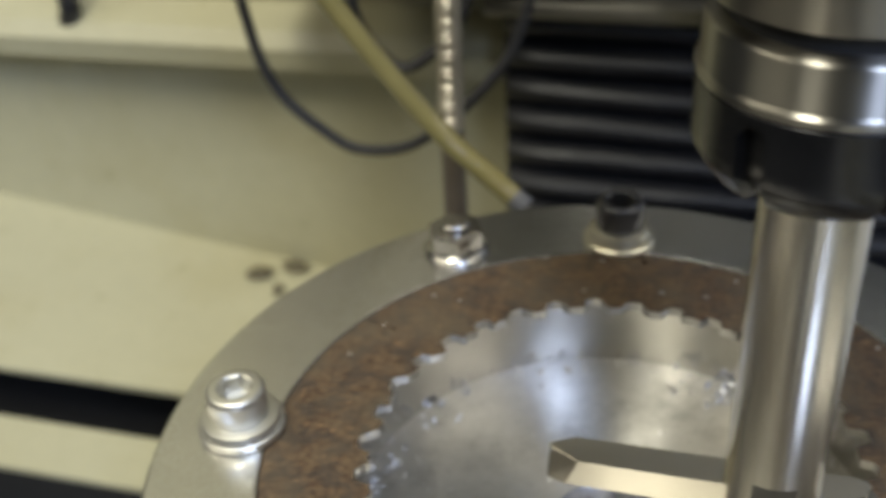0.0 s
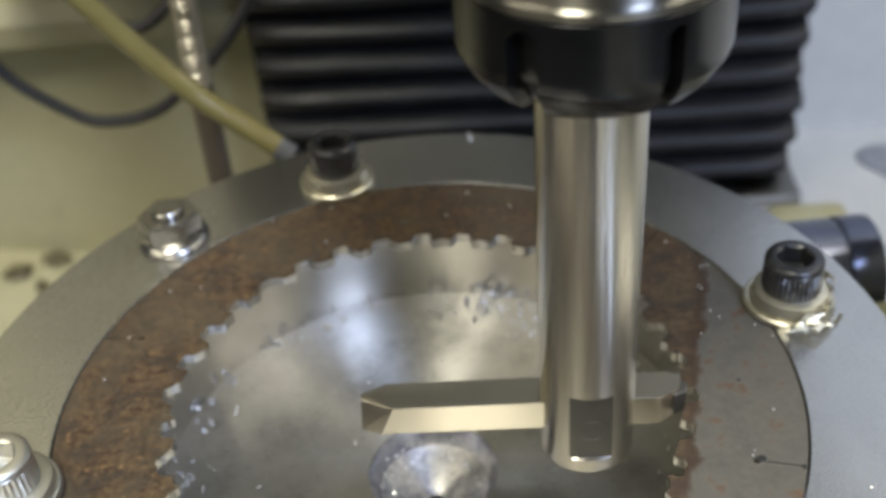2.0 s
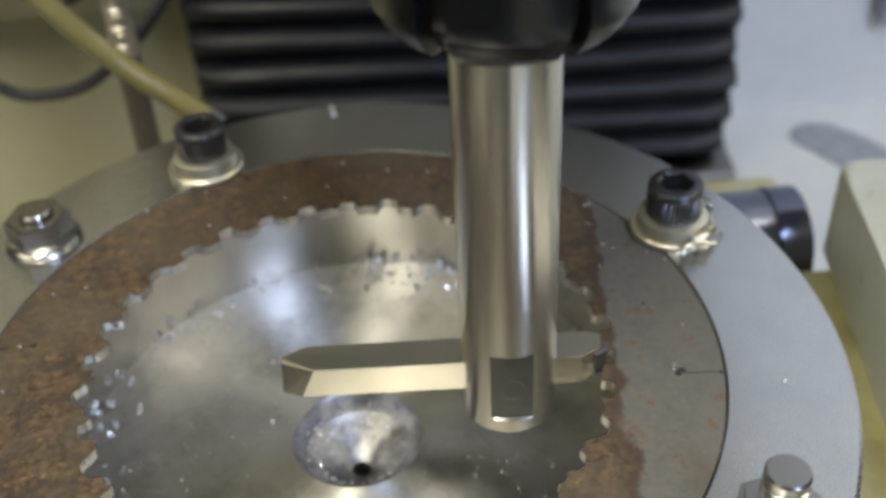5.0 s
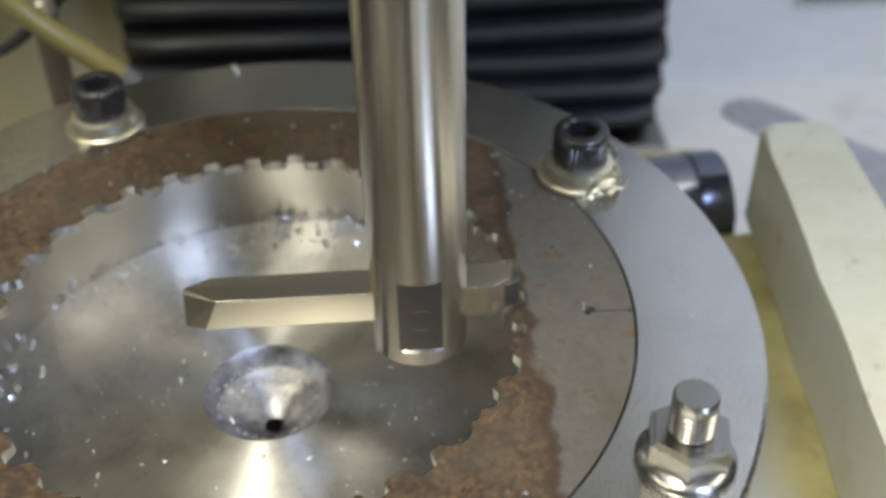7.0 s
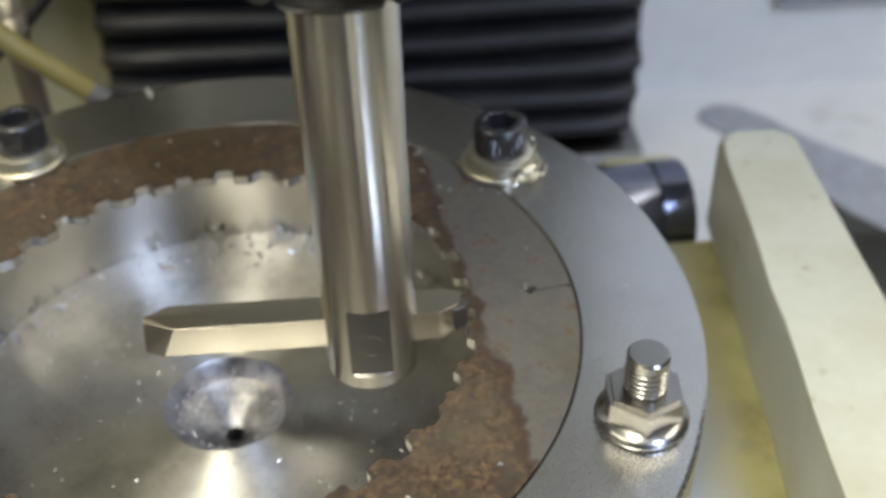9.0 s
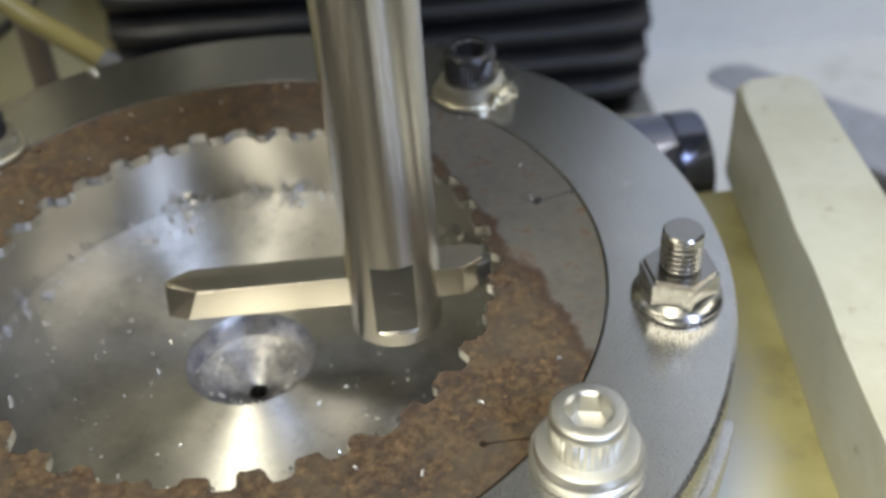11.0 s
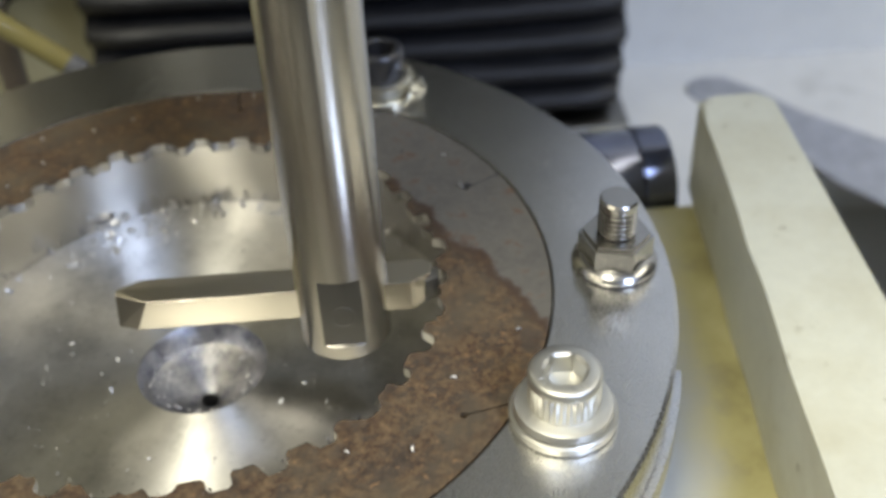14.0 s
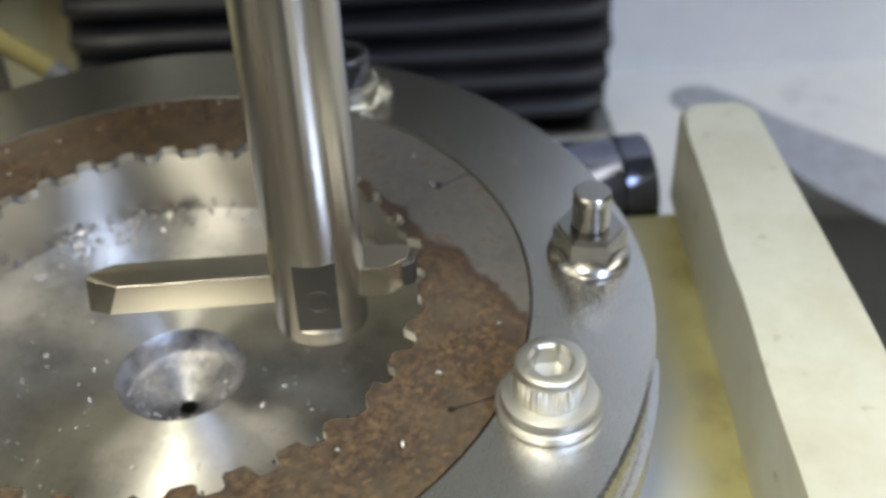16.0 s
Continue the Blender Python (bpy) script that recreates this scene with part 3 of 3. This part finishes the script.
def build_socket_bolt(dark):
    root = new("socket_bolt")
    metal = BLACKOX if dark else ZINC
    if dark:
        part("washer", lathe([(4.3, 0), (9.8, 0), (10.2, 0.4), (10.2, 1.5), (9.8, 1.9), (4.3, 1.9)], 64), WASHER, root, "pale plated flat washer")
        part("collar", lathe([(4.3, 1.9), (8.6, 1.9), (8.9, 2.3), (8.2, 4.6), (7.4, 5.0), (4.3, 5.0)], 64), WASHER, root, "pale plated collar washer")
        part("head", socket_head(6.6, 5.0, 13.6), metal, root, "black oxide knurled cap head")
        tagged(root, "black cap screw on pale washers in the clamping ring", "bolt", "bolts of the clamping ring")
    else:
        part("washer", lathe([(4.3, 0), (9.9, 0), (10.3, 0.5), (10.3, 2.0), (9.9, 2.4), (4.3, 2.4)], 64), ZINC, root, "zinc plated flat washer")
        part("spring_washer", lathe([(4.3, 2.4), (9.3, 2.4), (9.6, 2.8), (9.2, 4.2), (8.2, 4.6), (4.3, 4.6)], 64), ZINC, root, "zinc plated upper washer")
        part("head", socket_head(6.9, 4.6, 12.6), metal, root, "bright zinc knurled cap head")
        for k in range(7):
            a = radians(-128 + 13 * k + (26 if k > 3 else 0))
            bar = part("head_mark", box(-0.22, 0.22, -0.6, 0.6, 12.55, 12.72), ZINC, root, "small raised mark on the head")
            bar.matrix_basis = pose(5.05 * MM * math.cos(a), 5.05 * MM * math.sin(a), 0, 0, 0, math.degrees(a) + 90)
        tagged(root, "bright zinc cap screw on thick washers in the clamping ring", "bolt", "bolts of the clamping ring")
    return root


def build_flange_nut(height):
    root = new("flange_nut")
    part("flange", lathe([(4, 0), (9.0, 0), (9.3, 0.5), (9.3, 1.0), (8.9, 1.5), (8.95, 1.7), (8.6, 2.1), (7.0, 3.0), (4, 3.0)], 64), STAINLESS, root)
    bm = prism(hexagon(14.0, 48), 2.2, 8.4)
    top = [e for e in bm.edges if all(v.co.z > 8 for v in e.verts)]
    bmesh.ops.bevel(bm, geom=top, offset=0.8, segments=2, affect="EDGES")
    part("hexagon", bm, STAINLESS, root, smooth=25)
    prof, z = [(3.2, 8.5)], 8.6
    while z < height - 2.6:
        prof += [(3.2, z), (4.2, z + 0.5), (4.2, z + 0.7), (3.2, z + 1.2)]
        z += 1.25
    prof += [(4.1, z + 0.3), (4.1, height - 0.5), (3.7, height), (0.01, height)]
    part("stud", lathe(prof, 40), STAINLESS, root, "threaded steel stud end", 25)
    tagged(root, "stainless flange nut on a threaded stud in the ring", "nut", "nuts of the clamping ring")
    return root


# ---- slotting tool ----
AX, AY = 34.55, -5.0


def slotted_nut():
    """The nut's turned skin, pressed in along six upright slots that run out at its lower edge."""
    bm = bmesh.new()
    n = 240
    rows = [(10.05, 84.0), (13.5, 83.6), (18.6, 83.6), (19.4, 83.9), (21.0, 85.8), (22.4, 88.2), (22.8, 89.4), (22.8, 92), (22.8, 95), (22.8, 97.2), (22.8, 97.9), (22.8, 98.6), (22.8, 99.4), (22.8, 101.0), (22.2, 101.6)]
    rings = []
    for r, z in rows:
        ring = []
        for i in range(n):
            a = math.tau * i / n
            off = (math.degrees(a) + 90 + 39.5 + 31) % 61.0 - 31 if i < n * 5 // 6 else 40
            wide = 5.6 if z < 97 else 5.6 * math.sqrt(max(0.0, 1 - ((z - 97) / 2.0) ** 2))
            rr = r - 2.6 if r > 18 and abs(off) < wide and z < 98.9 else r
            ring.append(bm.verts.new((AX + rr * math.cos(a), AY + rr * math.sin(a), z)))
        rings.append(ring)
    for a, b in zip(rings, rings[1:]):
        for i in range(n):
            bm.faces.new((a[i], a[(i + 1) % n], b[(i + 1) % n], b[i]))
    return bm


def build_tool():
    root = new("slotting_tool")
    # round bar with a milled flat, cut at the flat by shifting the surface
    bm = bmesh.new()
    n, rows = 96, [(9.2, -9.6), (10.0, -8.7), (10.0, -5.8), (10.0, -5.4), (10.0, -5.2), (10.0, 12.6), (10.0, 12.8), (10.0, 13.2), (10.0, 40), (10.0, 85)]
    rings = []
    for r, z in rows:
        ring = []
        for i in range(n):
            x, y = r * math.sin(math.tau * i / n), -r * math.cos(math.tau * i / n)
            if -5.3 < z < 12.7:
                y = max(y, -9.0)
            ring.append(bm.verts.new((AX + x, AY + y, z)))
        rings.append(ring)
    for a, b in zip(rings, rings[1:]):
        for i in range(n):
            bm.faces.new((a[i], a[(i + 1) % n], b[(i + 1) % n], b[i]))
    bm.faces.new(rings[0][::-1])
    bm.faces.new(rings[-1])
    bm.normal_update()
    for f in bm.faces:
        c = f.calc_center_median()
        if -5.3 < c.z < 12.7 and f.normal.y < -0.98 and abs(c.y - AY + 9.0) < 0.02:
            f.material_index = 1
    bar = part("bar", bm, [BAR, FLAT], root, "ground steel bar with a milled flat", 20)
    ob = part("screw_mark", lathe([(2.4, 0), (2.45, 0.05), (2.75, 0.05), (2.8, 0)], 32), FLAT, bar, "faint round screw mark in the flat")
    ob.matrix_basis = pose((AX + 0.2) * MM, (AY - 8.99) * MM, 2.6 * MM, 90, 0, 0)
    # square bit through the bar, ground to a point at the free end
    z0, z1, yf, yb = -1.0, 6.4, -8.9, -1.3
    bm = bmesh.new()
    lo = [bm.verts.new(p) for p in ((-13.4, yf + 1.6, z0), (-9.2, yf, z0), (49.6, yf, z0), (52.2, yf + 1.6, z0 + 0.8), (52.6, yb - 1.0, z0 + 0.8), (50.0, yb, z0), (-10.5, yb, z0), (-13.4, yb - 1.5, z0))]
    hi = [bm.verts.new(p) for p in ((-13.2, yf + 3.6, z1 - 0.3), (-6.2, yf, z1), (49.4, yf, z1), (53.6, yf + 2.6, z1), (54.4, yb - 1.2, z1), (51.5, yb, z1), (-8.0, yb, z1), (-13.2, yb - 2.6, z1 - 0.2))]
    bm.faces.new(lo[::-1])
    bm.faces.new(hi)
    for i in range(8):
        bm.faces.new((lo[i], lo[(i + 1) % 8], hi[(i + 1) % 8], hi[i]))
    bmesh.ops.bevel(bm, geom=list(bm.edges), offset=0.03, segments=1, affect="EDGES")
    bm.normal_update()
    for f in bm.faces:
        if f.normal.x < -0.35 and f.calc_center_median().x < 0:
            f.material_index = 1
    bit = part("tool_bit", bm, [BIT, BITEND], root, "square tool steel bit with ground ends", None)
    bm = prism([(52.4, yf + 1.4), (55.2, yf + 2.8), (55.8, yb - 2.4), (53.4, yb - 0.9)], z0 + 0.2, z1 - 1.2, bevel=0.3)
    part("cutting_tip", bm, FLAT, bit, "grey carbide cutting tip", None)
    # collet nut with its slots, bright ring and spindle nose
    part("collet_nut", slotted_nut(), BLACKNUT, root, "glossy black collet nut with spanner slots", 30)
    part("bright_ring", lathe([(21.6, 101.4), (22.9, 101.6), (23.2, 101.9), (23.2, 103.0), (22.6, 103.5), (22.4, 103.8), (22.4, 111.2), (22.1, 111.7), (21.8, 112.0), (19.5, 112.6)], 96, cx=AX, cy=AY), CHROME, root, "bright turned steel ring")
    # The recess gets its shade from near-black colour.
    part("groove", lathe([(19.5, 112.6), (19.5, 116.2)], 64, cx=AX, cy=AY), SHADE_BLACK, root, "groove with its shade in the near-black colour")
    part("spindle_nose", lathe([(19.5, 116.2), (23.0, 116.6), (23.6, 117.6), (23.6, 136), (32, 140), (32, 168)], 96, cx=AX, cy=AY), NOSE, root, "dull grey steel spindle nose")
    tagged(root, "steel slotting bar with a square bit in a black collet", "slotting tool")
    return root


# ---- things round the turntable ----
def build_bellows():
    root = new("bellows_cover")
    x0, x1, pitch = -86.0, 160.0, 16.6
    rng = random.Random(3)
    for k in range(8):
        zb = -141 + k * pitch
        tail = rng.uniform(-2.5, 2.0)
        bm = bmesh.new()
        prof = [(284, 0.0), (279, 0.6), (273, 3.2), (269.5, 6.2), (268.2, 9.2), (269.2, 11.6), (273, 13.4), (279, 15.4), (284, 16.4)]
        xs = 26
        rows = []
        for i in range(xs + 1):
            f = i / xs
            x = x0 + (x1 + tail - x0) * f
            sag = -1.2 * math.sin(math.pi * f) + 0.5 * math.sin(9 * f + k * 1.7) + rng.uniform(-0.15, 0.15)
            # rounded ends of each fold
            end = max(0.0, 1 - min(f, 1 - f) * xs / 1.5)
            rows.append([bm.verts.new((x, y + (end * end * 4 if 1 < j < 7 else 0), zb + z + sag)) for j, (y, z) in enumerate(prof)])
        for a, b in zip(rows, rows[1:]):
            for j in range(len(prof) - 1):
                bm.faces.new((a[j], a[j + 1], b[j + 1], b[j]))
        bm.faces.new(rows[0])
        bm.faces.new(rows[-1][::-1])
        part("pleat", bm, RUBBER, root, smooth=60)
    part("end_flange", box(-90, 164, 262, 296, -150, -142.5, bevel=1.0), CHROME, root, "bright metal end flange")
    part("top_flange", box(-92, 166, 258, 296, -8, 0, bevel=1.2), CHROME, root, "bright metal top flange")
    tagged(root, "black rubber bellows way cover with dusty folds", "bellows cover")
    return root


def build_rail():
    # cream beam beside the pan
    root = new("rail")
    poly = [(141.8, 97.5), (147, 100.5), (160, 100.5), (164.8, 96), (163.0, 0), (146, -460), (100, -460)]
    rng = random.Random(31)
    # a worn, slightly wavy inner edge
    poly += [(100 + 41.8 * f + rng.uniform(-0.35, 0.35), -460 + 557.5 * f) for f in [k / 40 for k in range(1, 40)]]
    bm = prism(poly, -57.8, -25)
    edge = [e for e in bm.edges if all(v.co.z > -30 for v in e.verts)]
    bmesh.ops.bevel(bm, geom=edge, offset=1.2, segments=3, affect="EDGES")
    part("beam", bm, CREAM_RAIL, root, smooth=None)
    part("skirt", box(153.0, 160.5, 0, 92, -149.5, -58, bevel=1.0), CREAM_RAIL, root, "cream painted skirt below the beam")
    tagged(root, "scuffed cream painted cast beam beside the chip pan", "machine rail")
    return root


def build_cylinder():
    root = new("air_cylinder")
    for nm, prof, mat in (("barrel", [(0.01, -60), (16.6, -60), (17, -59), (17, 12), (16.6, 12.6), (0.01, 12.6)], BLACKANOD), ("end_cap", [(0.01, 12.6), (16.8, 12.6), (17.3, 13.0), (17.3, 22.4), (16.8, 23), (0.01, 23)], BLACKANOD)):
        ob = part(nm, lathe(prof, 48), mat, root)
    root.matrix_basis = pose(0.113, 0.1065, -0.0605, 0, 90, 4)
    tagged(root, "glossy black cylinder behind the turntable", "cylinder")
    return root


def build_lines():
    hose = new("coolant_hose")
    part("tube", sweep([(-190, 120, 190), (-140, 122, 110), (-108, 122, 57), (-75, 121, 14), (-48, 118, -9)], 3.5, 16), YELLOW_HOSE, hose)
    part("cut_end", sweep([(-48, 118, -9), (-46, 117.5, -10.5), (-44, 117, -12)], 3.6, 16), HOSE_END, hose, "bluish grey cut end of the hose")
    tagged(hose, "yellowed translucent coolant hose with a cut end", "hose")
    root = new("braided_hose")
    part("braid", sweep([(-80, 150, 200), (-77, 150, 110), (-76, 150, 48), (-77, 150, -4)], 3.9, 14, ripple=0.2, turns=72, steps=200), BRAID, root, "braided steel sleeve")
    part("tail", sweep([(-77, 150, -4), (-77, 150, -35), (-77, 150, -130)], 4.4, 14), DARKTUBE, root, "dark plain hose end")
    tagged(root, "hanging hose in a braided steel sleeve", "hose")
    for pts in ([(-186, 200, 120), (-176, 200, 23), (-167, 200, -17), (-145, 200, -39), (-129, 200, -45), (-106, 200, -39), (-78, 200, -13), (-64, 204, 10), (-50, 215, 60)],
                [(-140, 200, 110), (-130, 200, 26), (-123, 200, 5), (-112, 200, -6), (-100, 200, -1), (-86, 204, 16), (-74, 210, 60)]):
        tagged(part("cable", sweep(pts, 2.4, 10), BLACKPVC), "black looped cable hanging behind the turntable", "cable")
    ob = part("cable", sweep([(-330, 300, 150), (-326, 300, -10), (-326, 300, -34), (-332, 304, -44)], 5.5, 10), BLACKPVC)
    tagged(ob, "short dark cable hanging on the cream wall", "cable")


def build_grey_strip():
    poly = [(210, 285), (204, 292), (201, 300), (204, 307), (212, 311), (223, 310), (236, 297), (252, 272), (286, 239), (380, 130), (350, 80), (263, 196), (249, 214), (226, 262)]
    ob = part("grey_strip", prism(poly, -150, -148.4, bevel=0.5), GREYPLUG, smooth=40)
    tagged(ob, "dull grey strip with a rounded end on the tray edge", "metal strip")


def build_stop_block():
    ob = part("stop_block", box(128, 160, 186, 200, -149.6, -100, bevel=4), OILY, smooth=40)
    tagged(ob, "oil stained cream block below the bellows", "block")


def build_swarf():
    """A curl of pale swarf caught under the washer of one black screw."""
    rng = random.Random(21)
    bm = bmesh.new()
    for k in range(16):
        a0 = rng.uniform(-2.2, 0.4)
        r = rng.uniform(8.5, 11.5)
        z = rng.uniform(0.4, 3.6)
        pts = []
        for i in range(5):
            a = a0 + i * rng.uniform(0.12, 0.2)
            pts.append(((r + rng.uniform(-0.8, 1.2)) * math.cos(a), (r + rng.uniform(-0.8, 1.2)) * math.sin(a), max(0.4, z + rng.uniform(-0.7, 0.7))))
        sweep(pts, rng.uniform(0.25, 0.6), 5, bm, steps=3)
    ob = part("swarf_curl", bm, WASHER, smooth=50)
    return tagged(ob, "pale curled swarf packed round a black screw", "swarf", kind="stuff")


GREASE = plain("old grease", (0.10, 0.085, 0.05), 0.35)


def build_grease(x, y, z, r, seed):
    """A low ragged smear that lies on the tray."""
    rng = random.Random(seed)
    bm = bmesh.new()
    n = 26
    reach = [r * (0.75 + 0.35 * math.sin(2 * k * math.tau / n + seed) * rng.random() + rng.uniform(-0.18, 0.25)) for k in range(n)]
    rows = []
    for f, h in ((1.0, -0.6), (0.85, 0.7), (0.5, 1.6)):
        rows.append([bm.verts.new((x + reach[k] * f * math.cos(math.tau * k / n), y + 1.15 * reach[k] * f * math.sin(math.tau * k / n), z + h)) for k in range(n)])
    for a, b in zip(rows, rows[1:]):
        for k in range(n):
            bm.faces.new((a[k], a[(k + 1) % n], b[(k + 1) % n], b[k]))
    bm.faces.new(rows[-1])
    tagged(part("grease_blob", bm, GREASE, smooth=60), "dark ragged grease smear on the cream tray", "grease", "grease blobs")


DARKTUBE = plain("dark hose", (0.12, 0.10, 0.08), 0.4)

BLADE = build_blade()
build_burrs(BLADE)
build_pits(BLADE)
TABLE = [build_turntable(), build_ring(), BLADE, build_chips(), build_rim_chips()]
dark_bolt, bright_bolt = build_socket_bolt(True), build_socket_bolt(False)
long_nut, short_nut = build_flange_nut(17.4), build_flange_nut(10.2)
BOLTS = [(dark_bolt, 87.3, 96.7), (copy_thing(dark_bolt, pose(0, 0, 0)), 87.3, 5.8), (bright_bolt, 89.0, -84.0), (copy_thing(bright_bolt, pose(0, 0, 0)), 87.2, 185.7),
         (long_nut, 94.2, -54.3), (short_nut, 91.0, 127.2)]
BOLTS.append((build_swarf(), 87.3, 5.8))
TOOL = build_tool()
build_bellows()
build_rail()
build_cylinder()
build_lines()
build_grease(-245.5, 303, -196.6, 9, 1)
build_grease(-228, 316, -198.4, 8.5, 2)
build_grease(-228, 291, -197.6, 5, 4)
build_grey_strip()
build_stop_block()

# ---- movement ----
TURNS = [(0, 0), (0.4, 0.5), (1.0, 5.7), (1.45, 10.3), (1.7, 10.4), (3.2, 10.4), (3.75, 10.6), (4.1, 15.7), (4.5, 20.9), (4.8, 21.1), (6.8, 21.2), (7.0, 23.6), (7.25, 28.0), (7.5, 30.9),
         (7.7, 31.75), (9.2, 31.8), (9.8, 31.9), (10.05, 36.5), (10.4, 41.8), (10.7, 42.05), (12.65, 42.1), (12.8, 43.5), (13.0, 47.0), (13.25, 50.8), (13.45, 52.2), (13.6, 52.4), (15.7, 52.5), (15.85, 53.3), (16.0, 55.6)]
STROKES = [(0, -1.1), (0.25, 4.4), (1.5, 4.1), (1.78, 4.0), (2.0, -1.6), (2.3, -2.3), (2.42, 3.8), (2.7, 4.0), (2.85, 2.0), (2.98, -2.6), (3.2, -2.6), (3.45, 4.0), (4.75, 4.0), (5.1, -2.2), (5.4, -2.2), (5.5, 1.8), (5.6, 3.9), (5.8, 3.6), (6.0, -1.3), (6.1, -2.2), (6.35, -2.2),
           (6.5, 2.4), (6.65, 3.9), (7.65, 4.0), (8.0, 0.0), (8.2, -2.4), (8.4, -2.4), (8.5, -2.0), (8.65, 3.8), (8.8, 3.4), (9.0, 0.0), (9.1, -1.8), (9.35, -2.6), (9.55, 3.9), (10.7, 3.9), (11.1, -4.5), (11.5, -5.3),
           (11.7, 3.0), (11.8, 1.0), (12.0, -4.0), (12.3, -4.2), (12.45, 3.7), (13.7, 3.6), (14.0, -3.1), (14.35, -3.5), (14.5, 2.4), (14.6, 3.2), (14.8, 3.0), (15.0, -3.2), (15.3, -3.5), (15.45, 2.4), (15.55, 3.0), (16, 3.2)]


def motions():
    for thing in TABLE:
        walk(thing, [(t, pose(0, 0, 0, 0, 0, a)) for t, a in TURNS])
    for thing, r, at in BOLTS:
        walk(thing, [(t, pose(r * MM * math.cos(radians(at + a)), r * MM * math.sin(radians(at + a)), 0, 0, 0, at + a)) for t, a in TURNS])
    walk(TOOL, [(t, pose(0, 0, z * MM)) for t, z in STROKES])


motions()
